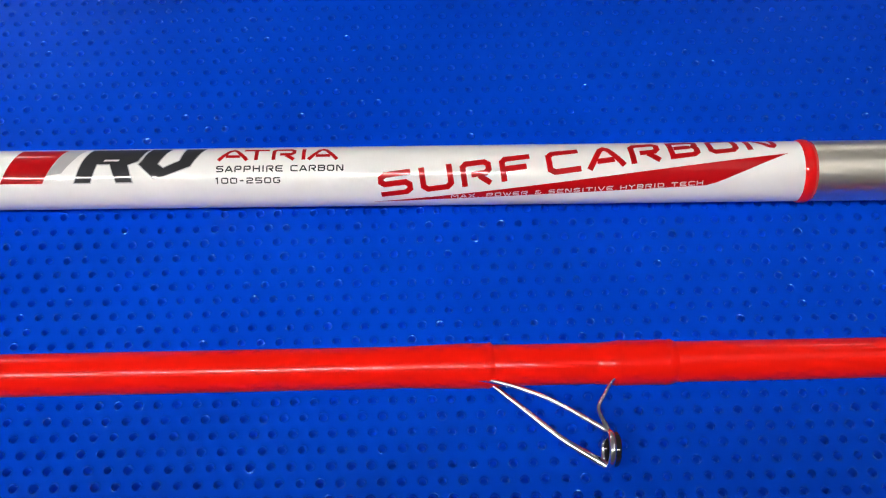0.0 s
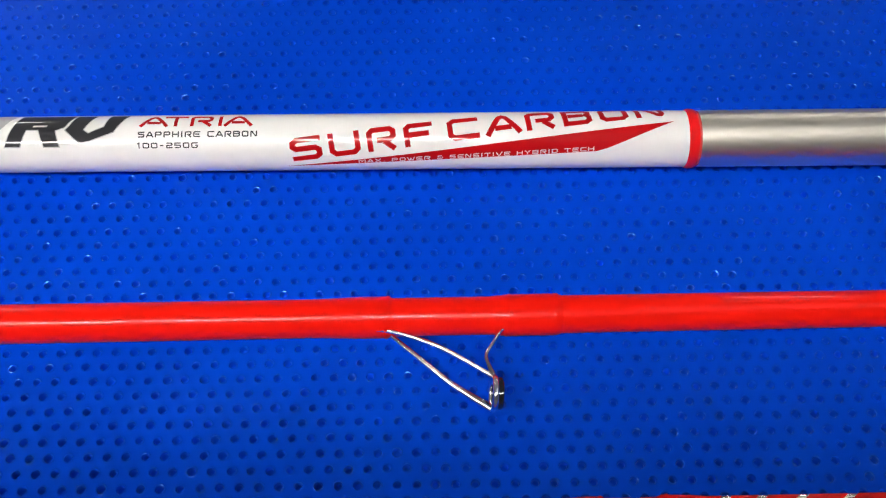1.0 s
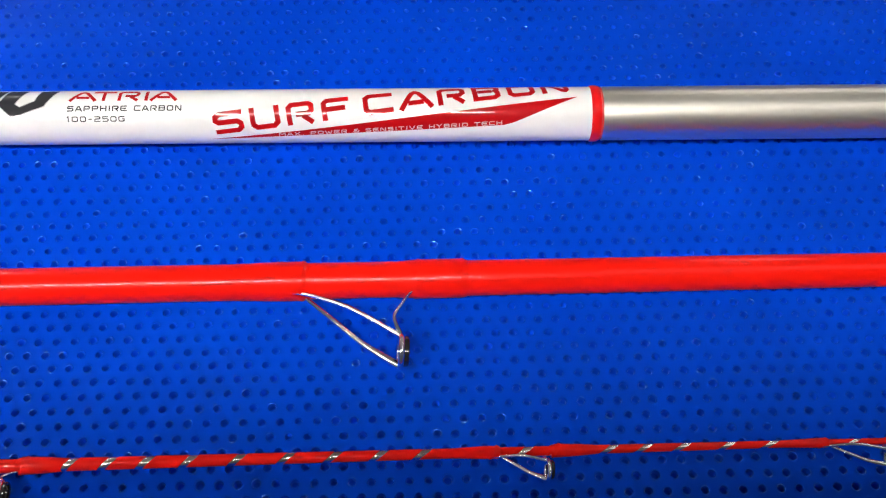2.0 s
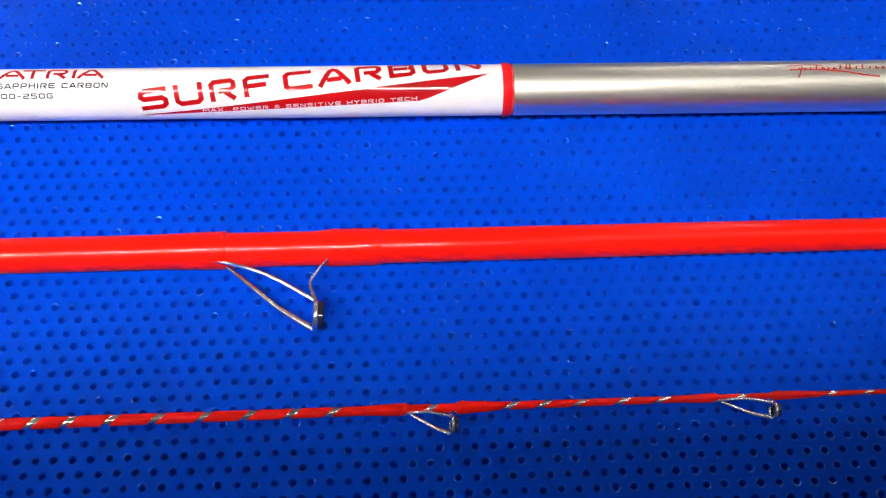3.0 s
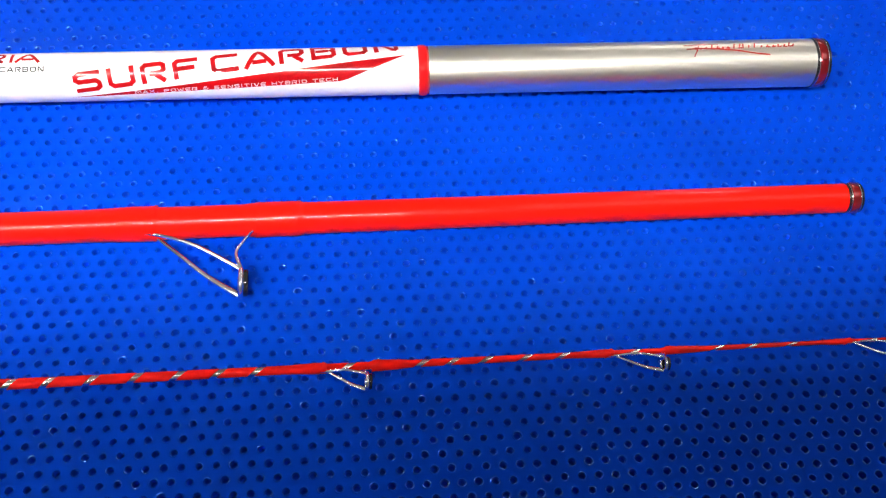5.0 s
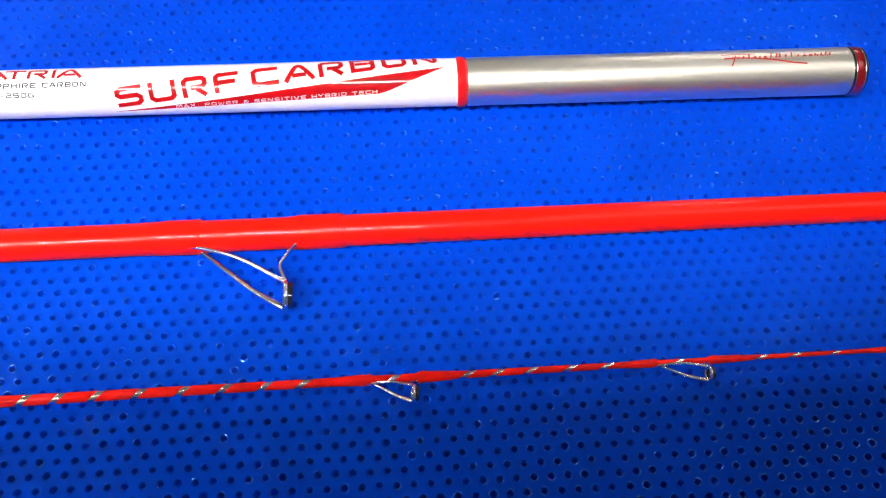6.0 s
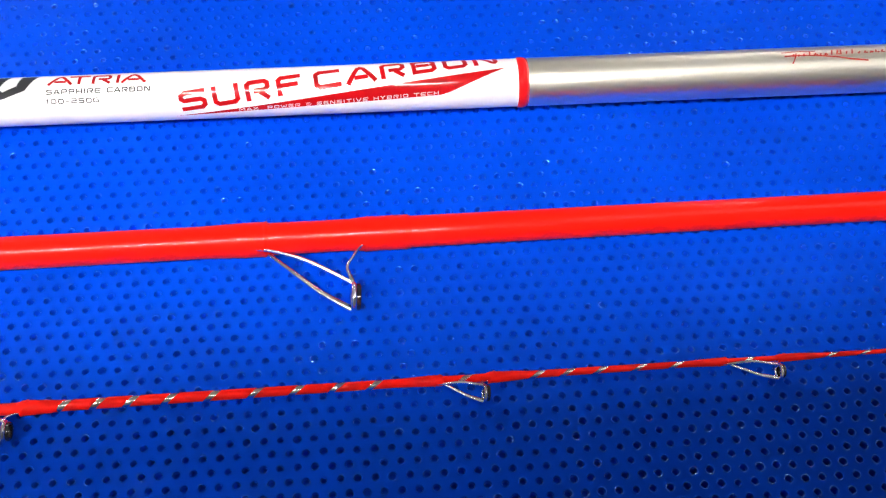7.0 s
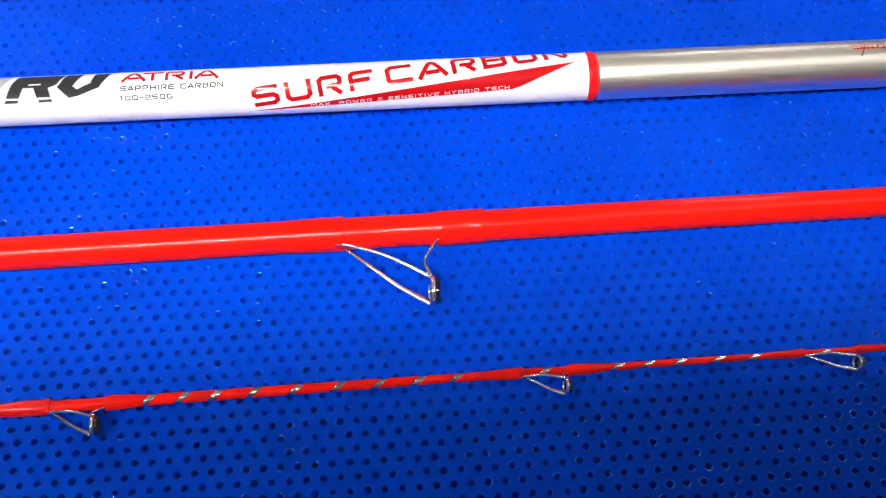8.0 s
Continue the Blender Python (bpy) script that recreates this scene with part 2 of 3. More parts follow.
def foam_mat():
    rng = np.random.default_rng(4)
    row = PITCH * math.sqrt(3) / 2
    j = np.arange(-22, 47)
    i = np.arange(-92, 66)
    ii, jj = np.meshgrid(i, j)
    cx = (ii + 0.5 * (jj % 2)) * PITCH
    cy = jj * row
    cx, cy = cx.ravel(), cy.ravel()
    n = len(cx)
    ang = np.radians(np.arange(12) * 30 + 30)
    corner = np.where(np.arange(12) % 2 == 0, PITCH / math.sqrt(3), PITCH / 2)
    jitter = 1 + rng.normal(0, 0.05, n)
    xs, ys, zs = [], [], []
    # a low lip, a narrow mouth, and a slightly wider hollow below it
    rim = [(0.335, 0.0), (0.298, 0.07), (0.258, 0.21), (0.226, 0.12), (0.203, -0.3), (0.186, -0.8), (0.225, -3.2), (0.18, -4.0)]
    deep_at = np.interp(cy, (0, 60, 160), (1.0, 0.9, 0.75)) * (1 + rng.normal(0, 0.08, n))
    lip_at = np.interp(cy, (10, 60, 160), (1.0, 0.5, 0.32))
    wide_at = np.interp(cy, (0, 60, 160), (1.0, 0.97, 0.94))
    xs.append(cx[:, None] + corner * np.cos(ang)), ys.append(cy[:, None] + corner * np.sin(ang)), zs.append(np.zeros((n, 12)))
    dx, dy = rng.normal(0, 0.10, n), rng.normal(0, 0.10, n)
    for k, (rad, depth) in enumerate(rim):
        wob = 1 + rng.normal(0, 0.03 if k < 3 else 0.015, (n, 12))
        rr = rad * PITCH * (jitter * wide_at)[:, None] * wob
        xs.append(cx[:, None] + dx[:, None] + rr * np.cos(ang)), ys.append(cy[:, None] + dy[:, None] + rr * np.sin(ang))
        zs.append(depth * (deep_at if depth < 0 else lip_at)[:, None] * np.ones((1, 12)) + (rng.normal(0, 0.055, (n, 12)) * lip_at[:, None] if k in (2, 3) else 0))
    xs.append((cx + dx)[:, None]), ys.append((cy + dy)[:, None]), zs.append((-4.1 * deep_at)[:, None])
    X, Y, Zv = np.hstack(xs), np.hstack(ys), np.hstack(zs)
    X, Y = stretch(X, Y)
    Zv = Zv + mat_height(Y)
    per = X.shape[1]
    verts = np.stack([X, Y, Zv], 2).reshape(-1, 3) * MM
    local = []
    for k in range(len(rim)):
        for s in range(12):
            t = (s + 1) % 12
            local.append((12 * k + s, 12 * k + t, 12 * k + 12 + t, 12 * k + 12 + s))
    quads = (np.array(local)[None] + (np.arange(n) * per)[:, None, None]).reshape(-1, 4)
    deep = 12 * len(rim)
    tl = np.array([(deep + s, deep + (s + 1) % 12, deep + 12) for s in range(12)])
    tris = (tl[None] + (np.arange(n) * per)[:, None, None]).reshape(-1, 3)
    me = bpy.data.meshes.new("foam_mat")
    nl = quads.size + tris.size
    me.vertices.add(len(verts))
    me.vertices.foreach_set("co", verts.ravel())
    me.loops.add(nl)
    me.loops.foreach_set("vertex_index", np.concatenate([quads.ravel(), tris.ravel()]))
    me.polygons.add(len(quads) + len(tris))
    starts = np.concatenate([np.arange(len(quads)) * 4, quads.size + np.arange(len(tris)) * 3])
    me.polygons.foreach_set("loop_start", starts)
    me.update(calc_edges=True)
    me.validate()
    me.polygons.foreach_set("use_smooth", np.ones(len(me.polygons), dtype=bool))
    me.materials.append(FOAM)
    me.materials.append(FOAM_RIM)
    ring_of = (np.arange(len(quads)) % (12 * len(rim))) // 12
    rim_face = np.concatenate([((ring_of >= 2) & (ring_of <= 4)).astype(np.int32), np.zeros(len(tris), np.int32)])
    me.polygons.foreach_set("material_index", rim_face)
    base = new("foam_mat", me)
    part("mat_body", box(-650, 462, -136, 281, -8.8, -8.0, 0.2), FOAM, base, smooth=False)
    x_left, x_right, y_front, y_back = float(cx.min()) - 4, float(cx.max()) + 4, float(cy.min()) - 4, float(cy.max()) + 4
    sides = []
    for x in (x_left, x_right):
        sides.append([(x, y_front + (y_back - y_front) * k / 40) for k in range(41)])
    for y in (y_front, y_back):
        sides.append([(x_left + (x_right - x_left) * k / 8, y) for k in range(9)])
    for line in sides:
        bm = bmesh.new()
        rows = []
        across = (4, 0) if line[0][0] == line[-1][0] else (0, 4)
        for x, y in line:
            px, py = stretch(np.array(x), np.array(y))
            z = float(mat_height(py)) - 0.3
            rows.append([bm.verts.new((px + ox, py + oy, h)) for ox, oy, h in ((-across[0] / 2, -across[1] / 2, -8.6), (-across[0] / 2, -across[1] / 2, z), (across[0] / 2, across[1] / 2, z), (across[0] / 2, across[1] / 2, -8.6))])
        for a, b in zip(rows, rows[1:]):
            for k in range(4):
                bm.faces.new((a[k], a[(k + 1) % 4], b[(k + 1) % 4], b[k]))
        bm.faces.new(rows[0])
        bm.faces.new(rows[-1])
        part("mat_edge", bm, FOAM, base, smooth=False)
    return tagged(base, "bright blue rubbery foam mat with rows of small round dimples", "mat")


foam_mat()

# ================= the rods =================
BUTT = Rod(121.84, -0.0093, 11.70, 0.00037, 9.1)
MID = Rod(45.83, 0.00246, 7.35, -0.0015, 0.34)
TIP = Rod(-26.93, 0.00815, 1.888, -0.00408, 0.0)
LEFT = -600

GLYPH = {
    "S": ["97,90 24,90 11,79 10,64 20,53 79,52 90,41 90,22 78,10 5,10"],
    "U": ["10,100 10,24 22,10 78,10 90,24 90,100"],
    "R": ["10,0 10,78 21,90 79,90 90,79 90,57 79,45 34,45", "58,38 91,2"],
    "F": ["10,0 10,78 21,90 100,90", "19,49 86,49"],
    "C": ["100,90 23,90 10,78 10,22 23,10 100,10"],
    "A": ["2,0 40,82 50,90 60,82 98,0", "26,30 74,30"],
    "B": ["*10,10 10,90 78,90 90,80 90,62 82,52 90,42 90,20 78,10", "20,52 72,52"],
    "O": ["*22,10 10,22 10,78 22,90 78,90 90,78 90,22 78,10"],
    "N": ["10,0 10,82 17,90 26,86 74,14 83,10 90,18 90,100"],
    "T": ["0,90 100,90", "50,79 50,0"],
    "I": ["50,0 50,100"],
    "P": ["10,0 10,78 21,90 79,90 90,79 90,55 79,43 22,43"],
    "H": ["10,0 10,100", "90,0 90,100", "20,50 80,50"],
    "E": ["100,90 23,90 10,78 10,22 23,10 100,10", "22,50 90,50"],
    "M": ["8,0 8,86 20,90 50,45 80,90 92,86 92,0"],
    "X": ["5,100 95,0", "95,100 60,60", "40,40 5,0"],
    "W": ["4,100 24,12 34,12 50,72 66,12 76,12 96,100"],
    "V": ["4,100 44,10 56,10 96,100"],
    "Y": ["5,100 50,54 95,100", "50,44 50,0"],
    "D": ["*10,10 10,90 72,90 90,74 90,26 72,10"],
    "G": ["100,90 23,90 10,78 10,22 23,10 78,10 90,22 90,50 60,50"],
    "&": ["80,90 30,90 20,78 24,60 66,52", "95,60 84,22 70,10 22,10 10,22 10,36"],
    "0": ["*22,10 10,22 10,78 22,90 78,90 90,78 90,22 78,10"],
    "1": ["15,82 55,95 55,0"],
    "2": ["5,90 78,90 90,80 90,62 80,52 22,50 10,40 10,10 95,10"],
    "5": ["95,90 10,90 10,54 78,52 90,42 90,22 78,10 5,10"],
    "-": ["15,48 85,48"],
    ".": ["38,8 62,8"],
}
ADVANCE = {"I": 0.34, "1": 0.6, ".": 0.4, " ": 0.55, "M": 1.15, "W": 1.2, "-": 0.75}


def letter(ch, w, h, stroke, place):
    """A drawn capital as flat strokes; place maps its own millimetres to the blank's sheet."""
    bm = bmesh.new()
    for line in GLYPH[ch]:
        closed = line.startswith("*")
        pts = [tuple(float(c) / 100 for c in q.split(",")) for q in line.strip("*").split()]
        ribbon(bm, [(x * w, y * h) for x, y in pts], stroke, closed)
    for v in bm.verts:
        v.co = Vector((*place(v.co.x, v.co.y), 0))
    return bm


def type_line(text, width, height, stroke, place):
    """A line of wide capitals in the same drawn alphabet, fitted to a width, as one flat bmesh."""
    gap = 0.24
    total = sum(ADVANCE.get(ch, 1.0) + gap for ch in text) - gap
    unit = width / total
    bm = bmesh.new()
    u = 0.0
    for ch in text:
        w = ADVANCE.get(ch, 1.0)
        for line in GLYPH.get(ch, ()):
            closed = line.startswith("*")
            pts = [tuple(float(c) / 100 for c in q.split(",")) for q in line.strip("*").split()]
            ribbon(bm, [((u + x * w) * unit, y * height) for x, y in pts], stroke, closed)
        u += w + gap
    for v in bm.verts:
        v.co = Vector((*place(v.co.x, v.co.y), 0))
    return bm


def end_cap(rod, base, x0, x1):
    """Trim rings at the open end of a section: black, silver line, dark red, silver line, black lip."""
    span = x1 - x0
    def ring(name, f0, f1, h, material, label):
        a, b = x0 + f0 * span, x0 + f1 * span
        part(name, rod.lathe([(a, 0.0), (a + 0.05, h * 0.8), (a + 0.2, h), (b - 0.2, h), (b - 0.05, h * 0.8), (b, 0.0)]), material, base, label)

    ring("black_ring", 0.0, 0.14, 0.36, BLACK, "glossy black trim ring")
    ring("silver_line", 0.15, 0.22, 0.46, CHROME, "thin silver trim ring")
    ring("red_ring", 0.23, 0.75, 0.42, CAP_RED, "dark red glossy trim ring")
    ring("silver_line", 0.76, 0.84, 0.48, CHROME, "thin silver trim ring")
    r = rod.r(x1)
    part("end_lip", rod.lathe([(x0 + 0.85 * span, 0.0), (x0 + 0.86 * span, 0.36), (x1 - 0.2, 0.28), (x1, 0.0), (x1, -0.18 * r), (x1 - 4, -0.2 * r)], close=True), BLACK, base, "black open end")


def butt_section():
    base = new("fishing_rod_butt")
    base.location = (0, 0, 0)
    xs = [LEFT + k * (66.5 - LEFT) / 24 for k in range(25)]
    part("white_blank", BUTT.lathe([(LEFT - 3, -3.0)] + [(x, 0) for x in xs], 96), WHITE, base, "glossy pearl white blank")
    part("red_band", BUTT.lathe([(66.2, 0.05), (66.6, 0.42), (67.6, 0.62), (69.0, 0.6), (70.0, 0.4), (70.4, 0.03)], 96), BAND_RED, base, "bright red lacquered thread band")
    part("epoxy_lip", BUTT.lathe([(70.3, 0.0), (70.4, 0.2), (70.9, 0.16), (71.3, 0.0)], 96), EPOXY, base, "thin clear lip beside the red band")
    part("grey_sleeve", BUTT.lathe([(70.9, 0.0), (120, 0.02), (180, 0.05), (230, 0.08), (262, 0.1)], 96), SATIN, base, "satin silver-grey sleeve")
    end_cap(BUTT, base, 261.6, 268.8)

    slope = 0.125
    al = math.atan(slope)
    ca, sa = math.cos(al), math.sin(al)

    def on_slope(x_start):
        # letters stand on a line that climbs round the blank to the right
        y_start = -(4.45 - slope * x_start)
        return lambda u, v: (x_start + u * ca - v * sa, y_start + u * sa + v * ca)

    title = (("S", -96.0, 13.4), ("U", -80.2, 13.2), ("R", -64.6, 12.2), ("F", -49.6, 12.0), ("C", -32.0, 13.0), ("A", -16.3, 14.0), ("R", -0.2, 12.4), ("B", 14.9, 12.2), ("O", 30.0, 12.2), ("N", 44.8, 12.2))
    for ch, x, w in title:
        part("title_letter", BUTT.wrap(letter(ch, w, 9.6, 2.2, on_slope(x + 0.4))), INK_RED, base, "dark red capital letter", recalc=False)
    for ch, x, w in (("A", -157.2, 11.4), ("T", -147.4, 9.6), ("R", -136.9, 9.6), ("I", -129.0, 9.0), ("A", -122.8, 11.4)):
        part("name_letter", BUTT.wrap(letter(ch, w, 6.4, 1.45, lambda u, v, x=x: (x + u, -0.75 + v))), INK_RED, base, "dark red capital letter", recalc=False)
    part("small_lettering", BUTT.wrap(type_line("SAPPHIRE CARBON", 48.5, 2.5, 0.5, lambda u, v: (-157.6 + u, -5.6 + v))), INK_BLACK, base, "small black capitals", recalc=False)
    part("small_lettering", BUTT.wrap(type_line("100-250G", 24.8, 2.3, 0.45, lambda u, v: (-158.0 + u, -10.0 + v))), INK_BLACK, base, "small black figures", recalc=False)

    # the pointed red flash under the title
    bm = bmesh.new()
    top = lambda x: -19.4 + (x + 98.6) * (18.8 / 158.8)
    low = lambda x: -19.4 + (x + 98.6) * (6.55 / 128.5)
    n = 40
    cols = []
    for k in range(n + 1):
        x = -98.6 + 158.8 * k / n
        lo = low(x) if x < 29.9 else low(29.9) + (x - 29.9) * ((-0.6 - low(29.9)) / 30.3)
        cols.append((bm.verts.new((x, max(top(x), lo + 0.02), 0)), bm.verts.new((x, lo, 0))))
    for a, b in zip(cols, cols[1:]):
        bm.faces.new((a[0], a[1], b[1], b[0]))
    part("red_flash", BUTT.wrap(bm), INK_RED, base, "long pointed dark red printed flash", recalc=False)
    k = 6.55 / 128.5
    part("small_lettering", BUTT.wrap(type_line("MAX. POWER & SENSITIVE HYBRID TECH", 96.0, 1.75, 0.36, lambda u, v: (-68.5 + u, low(-68.5) + 0.25 + u * k + v)), 0.14), INK_WHITE, base, "tiny pale capitals on the red flash", recalc=False)

    # printed emblem: a leaning red block and two dark chunky shapes, with silver shading
    def emblem(name, pts, ink, label, proud=0.07):
        bm = bmesh.new()
        flat_poly(bm, [(x, -d * 0.2042) for x, d in pts])
        bm.normal_update()
        bmesh.ops.triangulate(bm, faces=bm.faces)
        part(name, BUTT.wrap(bm, proud), ink, base, label, recalc=False)
        if name == "emblem_shape":
            bm = bmesh.new()
            ribbon(bm, [(x, -d * 0.2042) for x, d in pts], 0.8, True)
            part("emblem_outline", BUTT.wrap(bm, 0.06), INK_SILVER, base, "silver outline of the emblem", recalc=False)

    emblem("emblem_block", [(-239.9, 45), (-223.8, 45), (-222.4, 31), (-219.5, 5), (-216.0, -34), (-233.4, -34), (-236.0, 0), (-238.6, 30)], INK_RED, "leaning dark red emblem block")
    emblem("emblem_shade", [(-222.2, 30), (-216.5, 26), (-212.5, 0), (-208.5, -34), (-215.8, -34), (-219.2, 5)], INK_SILVER, "silver shading of the emblem")
    emblem("emblem_shape", [(-211.6, 44), (-205.6, 44), (-203.2, 9), (-198.2, 9), (-195.7, 44), (-189.6, 44), (-191.5, 11), (-187.7, 3), (-184.2, -34), (-206.0, -34), (-208.6, 0)], INK_BLACK, "charcoal chunky emblem shape", 0.10)
    emblem("emblem_slit", [(-200.8, 2.8), (-195.2, 2.8), (-194.7, -1.2), (-200.3, -1.2)], INK_WHITE, "pale slit in the emblem", 0.14)
    emblem("emblem_shape", [(-187.2, 10), (-181.6, 37), (-177.2, 33), (-167.6, 15), (-165.3, -5), (-162.5, -34), (-169.9, -34), (-171.6, 3), (-177.8, 18), (-180.0, 10), (-175.6, -34), (-183.4, -34), (-185.8, 0)], INK_BLACK, "charcoal chunky emblem shape", 0.10)

    # handwritten mark, kept as plain strokes
    rng = random.Random(3)
    bm = bmesh.new()
    x = 201.0
    while x < 251:
        tall = rng.choice((1.3, 1.6, 1.9, 3.1))
        low_y = -0.9 + (x - 199) * 0.02
        tilt = rng.uniform(0.4, 1.3)
        ribbon(bm, [(x, low_y), (x + tilt, low_y + tall)], 0.75)
        if rng.random() < 0.6:
            ribbon(bm, [(x + 0.7, low_y + 0.15), (x + 1.9, low_y + 0.1 + rng.uniform(0, 0.8))], 0.65)
        x += rng.uniform(2.0, 3.6)
    ribbon(bm, [(196, 1.9), (204, 2.5), (213, 2.3)], 0.4)
    part("written_strokes", BUTT.wrap(bm, 0.2), INK_SIGN, base, "thin red handwritten strokes", recalc=False)
    bm = bmesh.new()
    ribbon(bm, [(197, -0.5), (204, -0.1), (212, -0.5), (222, -1.6), (231, -3.4), (238, -4.2)], 0.75)
    part("underline", BUTT.wrap(bm, 0.2), INK_SIGN, base, "red handwritten underline", recalc=False)
    bm = bmesh.new()
    ribbon(bm, [(203.2, 1.4), (202.2, -1.2), (200.4, -4.6)], 0.6)
    part("underline", BUTT.wrap(bm, 0.24), INK_SIGN, base, "red handwritten stroke", recalc=False)
    return tagged(base, "white and silver-grey fishing rod butt with dark red print", "fishing rod", "rod sections")


butt_section()


def thread_wrap(rod, base, x0, x1, h, lead, tail, label="red lacquered thread wrap"):
    """A bulge of lacquered thread with soft ends; lead and tail are the lengths of its two slopes."""
    st = [(x0, 0.0), (x0 + lead * 0.5, h * 0.45), (x0 + lead, h)]
    k = x0 + lead
    while k + 3 < x1 - tail:
        k += 3
        st.append((k, h * (1 + 0.06 * math.sin(k * 1.7))))
    st += [(x1 - tail, h), (x1 - tail * 0.4, h * 0.55), (x1, 0.0)]
    bm = rod.lathe(st, 64)
    for v in bm.verts:
        axis = rod.at(v.co.x, 0, 0)
        out = v.co - axis
        k = min(1.0, (v.co.x - x0) / max(lead, 0.1), (x1 - v.co.x) / max(tail, 0.1))
        v.co = axis + out * (1 + k * 0.10 * h / rod.r(v.co.x) * noise.noise(Vector((v.co.x * 0.3, v.co.y * 0.5, v.co.z * 0.5))))
    return part("thread_wrap", bm, RED, base, label)


def line_guide(rod, base, foot_x, ring_x, back_x, ring_y, ring_z, ring_r, wire, foot_deg=72.0, lean=0.12):
    """A wire line guide lying to the front of the rod: ring on the mat, two wires to its foot and one strut back to the rod."""
    def ring_at(a, rr):
        a = radians(a)
        return (ring_x + lean * rr * math.sin(a) + 0.0, ring_y + rr * math.cos(a), ring_z + rr * math.sin(a))
    ring = part("line_guide", sweep([ring_at(a, ring_r) for a in range(0, 360, 20)], wire * 1.4, 12, True, 2), WIRE, base, "polished wire line guide")
    # the dark ring inside the wire: a short tube with rounded lips
    prof = [(-0.2, -0.3), (0.3, 0.05), (2.9, 0.05), (3.4, -0.35), (3.1, -1.5), (1.5, -1.9), (0.0, -1.5)]
    bm = bmesh.new()
    rows = [[bm.verts.new(Vector(ring_at(a, ring_r + wire * dr)) + Vector((wire * dx, 0, 0))) for dx, dr in prof] for a in range(0, 360, 10)]
    for i in range(36):
        for k in range(len(prof)):
            bm.faces.new((rows[i - 1][k], rows[i - 1][k - 1], rows[i][k - 1], rows[i][k]))
    part("ring_insert", bm, CERAMIC, ring, "dark ceramic ring")
    foot = rod.at(foot_x, foot_deg, rod.r(foot_x) + wire * 0.3)
    tail = rod.at(foot_x - 9, foot_deg - 4, rod.r(foot_x) - wire * 0.2)
    top, low = Vector(ring_at(28, ring_r)), Vector(ring_at(208, ring_r))
    mid = foot.lerp(top, 0.55) + Vector((0, 0.045, 0.035)) * (ring_x - foot_x)
    part("wire", sweep([tail, foot, foot.lerp(mid, 0.5) + Vector((0, 0.012, 0.012)) * (ring_x - foot_x), mid, top], [wire * 0.8, wire, wire, wire, wire * 1.1]), WIRE, ring)
    foot2 = rod.at(foot_x + 0.6, foot_deg + 26, rod.r(foot_x) + wire * 0.35)
    mid2 = foot2.lerp(low, 0.6) + Vector((0, -0.04, -0.01)) * (ring_x - foot_x)
    part("wire", sweep([foot2, foot2.lerp(mid2, 0.5), mid2, low.lerp(mid2, 0.25), low], [wire * 0.9, wire * 1.2, wire * 1.35, wire * 1.8, wire * 1.4]), WIRE, ring)
    back = rod.at(back_x, 74, rod.r(back_x) + wire * 0.2)
    knee = back.lerp(top, 0.6) + Vector((-0.10 * (back_x - foot_x), 0, 0.5))
    part("strut", sweep([rod.at(back_x + 3.5, 68, rod.r(back_x) - wire * 0.3), back, back.lerp(knee, 0.5) + Vector((-0.4, 0, 0.4)), knee, top, Vector(ring_at(-30, ring_r))], [wire * 0.7, wire * 0.7, wire * 0.75, wire * 0.8, wire * 1.1, wire]), WIRE, ring)
    return ring


def thread_ring(rod, x, base, material, slant, width, proud, label, name="thread_ring"):
    """A thread that goes round the blank on the slant, lying proud of the lacquer."""
    bm = bmesh.new()
    rows = []
    for k in range(32):
        deg = 360 * k / 32
        xc = x + slant * math.cos(radians(deg + 60))
        rows.append([bm.verts.new(rod.at(xc + d, deg, rod.r(x) + h)) for d, h in ((-width / 2, proud - 0.08), (-width / 4, proud), (width / 4, proud), (width / 2, proud - 0.08))])
    for i in range(32):
        for a in range(3):
            bm.faces.new((rows[i - 1][a], rows[i - 1][a + 1], rows[i][a + 1], rows[i][a]))
    return part(name, bm, material, base, label)


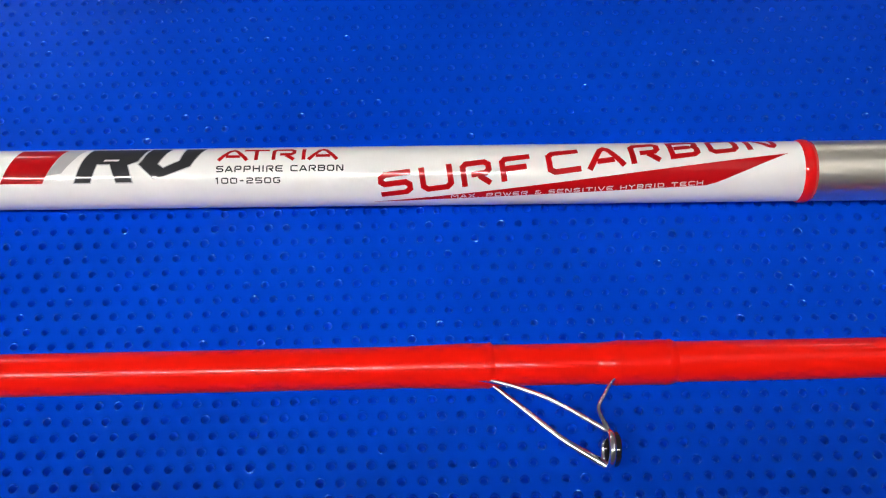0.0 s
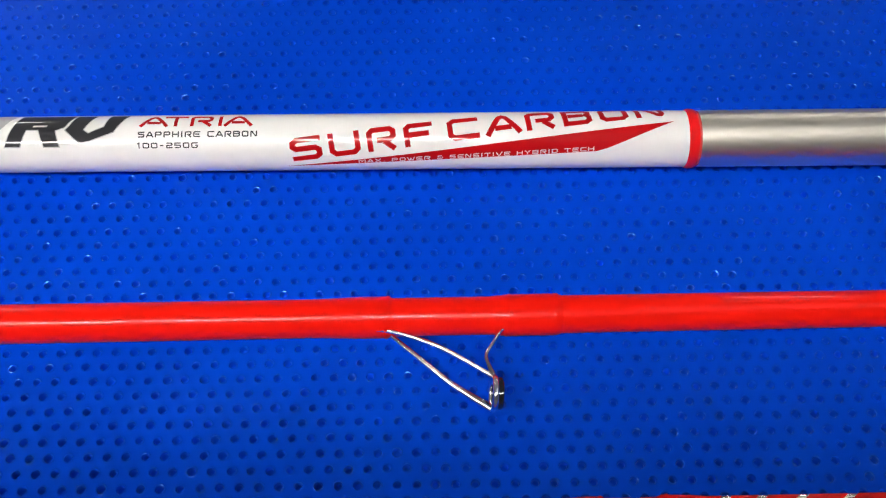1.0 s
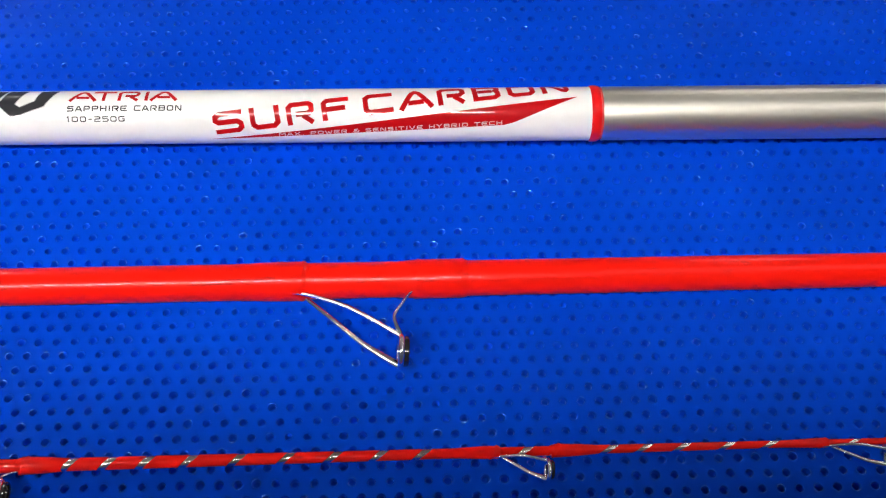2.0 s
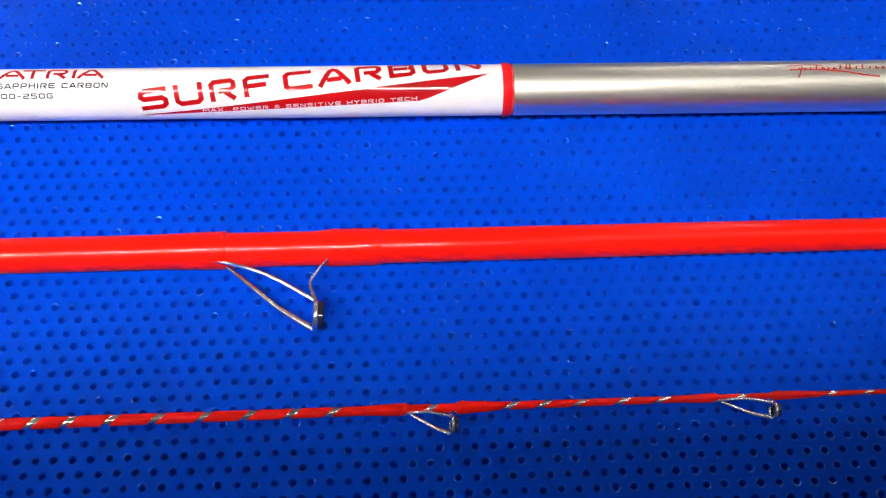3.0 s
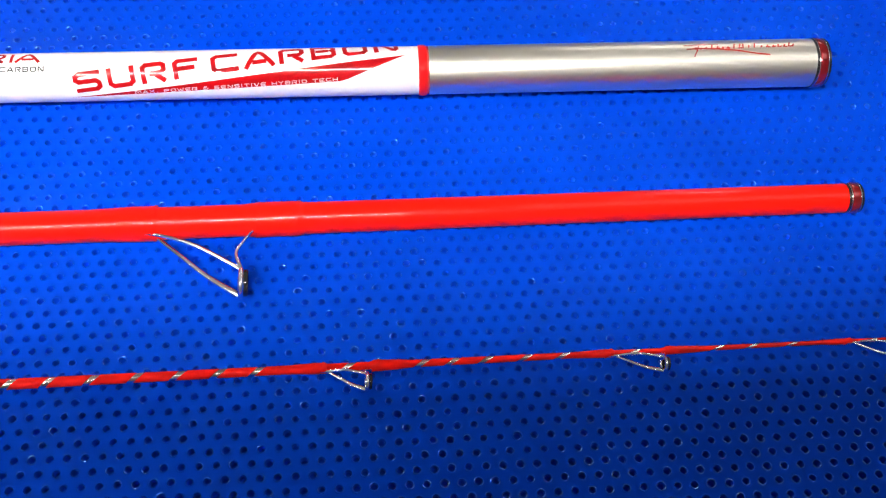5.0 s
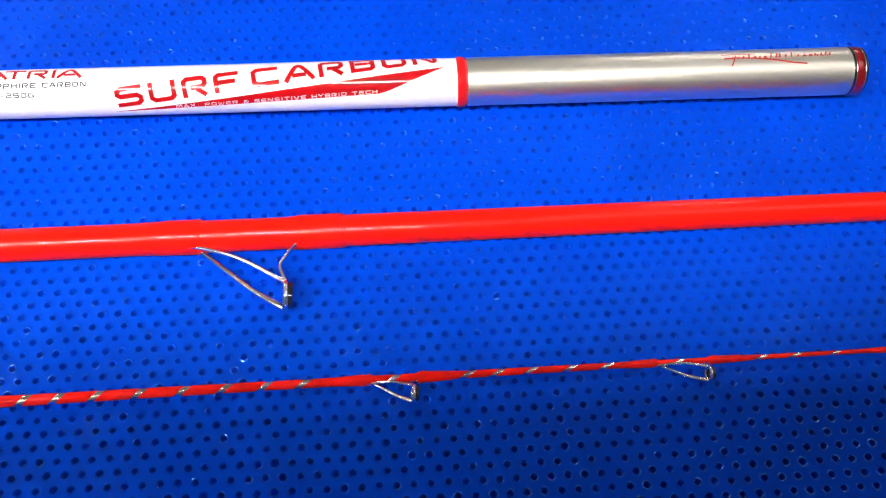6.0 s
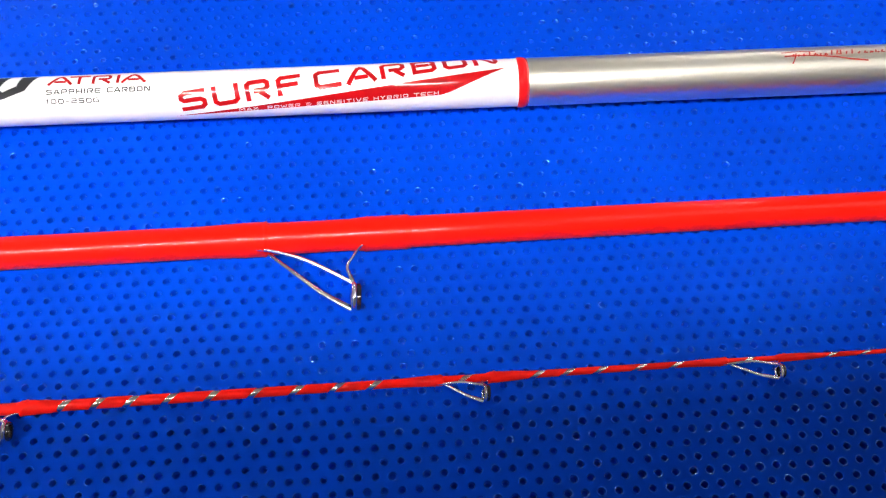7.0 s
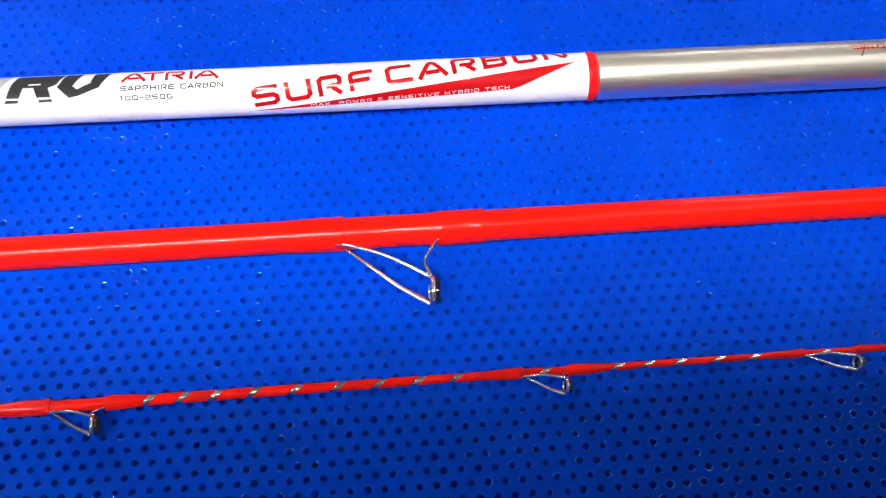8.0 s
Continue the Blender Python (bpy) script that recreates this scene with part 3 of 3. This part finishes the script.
def middle_section():
    base = new("fishing_rod_middle")
    xs = [LEFT + k * (266 - LEFT) / 30 for k in range(31)]
    part("red_blank", MID.lathe([(LEFT - 2, -2.0)] + [(x, 0) for x in xs], 80), RED, base, "glossy signal red blank")
    thread_wrap(MID, base, -86, -54.5, 0.65, 20, 2.0)
    thread_wrap(MID, base, -18, 10.5, 0.7, 8, 2.4)
    thread_ring(MID, -56.5, base, RED, 0.5, 1.3, 0.86, "raised lacquer ridge on the wrap", "lacquer_ridge")
    thread_ring(MID, 7.4, base, RED, 0.9, 1.6, 0.82, "raised lacquer ridge on the wrap", "lacquer_ridge")
    thread_ring(MID, -10.2, base, RED, 0.7, 1.2, 0.86, "raised lacquer ridge on the wrap", "lacquer_ridge")
    line_guide(MID, base, -55.5, -17.0, -12.6, 13.4, 6.9, 6.0, 0.9)
    end_cap(MID, base, 264.6, 271.8)
    return tagged(base, "glossy red fishing rod middle section with one wire line guide", "fishing rod", "rod sections")


middle_section()


THREAD_PALE = principled("silver_thread", (0.95, 0.90, 0.80), 0.19, 1.0, 0.0)[0]


def tip_section():
    base = new("fishing_rod_tip")
    xs = [-420 + k * (300 + 420) / 30 for k in range(31)]
    part("red_blank", TIP.lathe([(-422, -1.0)] + [(x, 0) for x in xs] + [(301, -0.3)], 40), RED, base, "thin glossy red blank")
    for x in (-139.6, -125.5, -111.8, -95.9, -78.2, -60.2, -42.8, -26.0, -10.0, 6.6, 28.0, 60.0, 73.0, 87.3, 104.4, 120.5, 152.0, 189.4, 204.6, 222.6, 239.3, 259.0, 288.0):
        thread_ring(TIP, x + 0.3, base, THREAD_PALE, 2.5, 3.7 if x < 150 else 3.0, 0.06, "silver slanting thread")
    for x0, x1, h, lead, tail in ((-203, -179.5, 0.75, 12, 0.8), (-158, -141, 0.75, 2.0, 12), (2, 20.0, 0.6, 12, 0.7), (38.0, 56, 0.8, 2.0, 14), (126, 144.0, 0.5, 12, 0.7), (165.0, 186, 0.6, 2.0, 16), (234, 251, 0.45, 10, 0.7), (269, 284, 0.45, 2, 9)):
        thread_wrap(TIP, base, x0, x1, h, lead, tail)
        thread_ring(TIP, x1 - tail - 2 if lead > tail else x0 + lead + 0.6, base, RED, 1.3, 1.0, h + 0.2, "raised lacquer ridge on the wrap", "lacquer_ridge")
    line_guide(TIP, base, -179.5, -160.8, -157.5, -39.0, 4.6, 3.9, 0.68)
    line_guide(TIP, base, 20.0, 36.8, 38.5, -34.9, 4.0, 3.4, 0.6)
    line_guide(TIP, base, 144.0, 164.2, 166.0, -32.9, 3.6, 3.0, 0.56)
    line_guide(TIP, base, 251.0, 268.0, 270.0, -31.0, 3.3, 2.8, 0.48)
    return tagged(base, "thin red fishing rod tip with slanting threads and wire guides", "fishing rod", "rod sections")


tip_section()
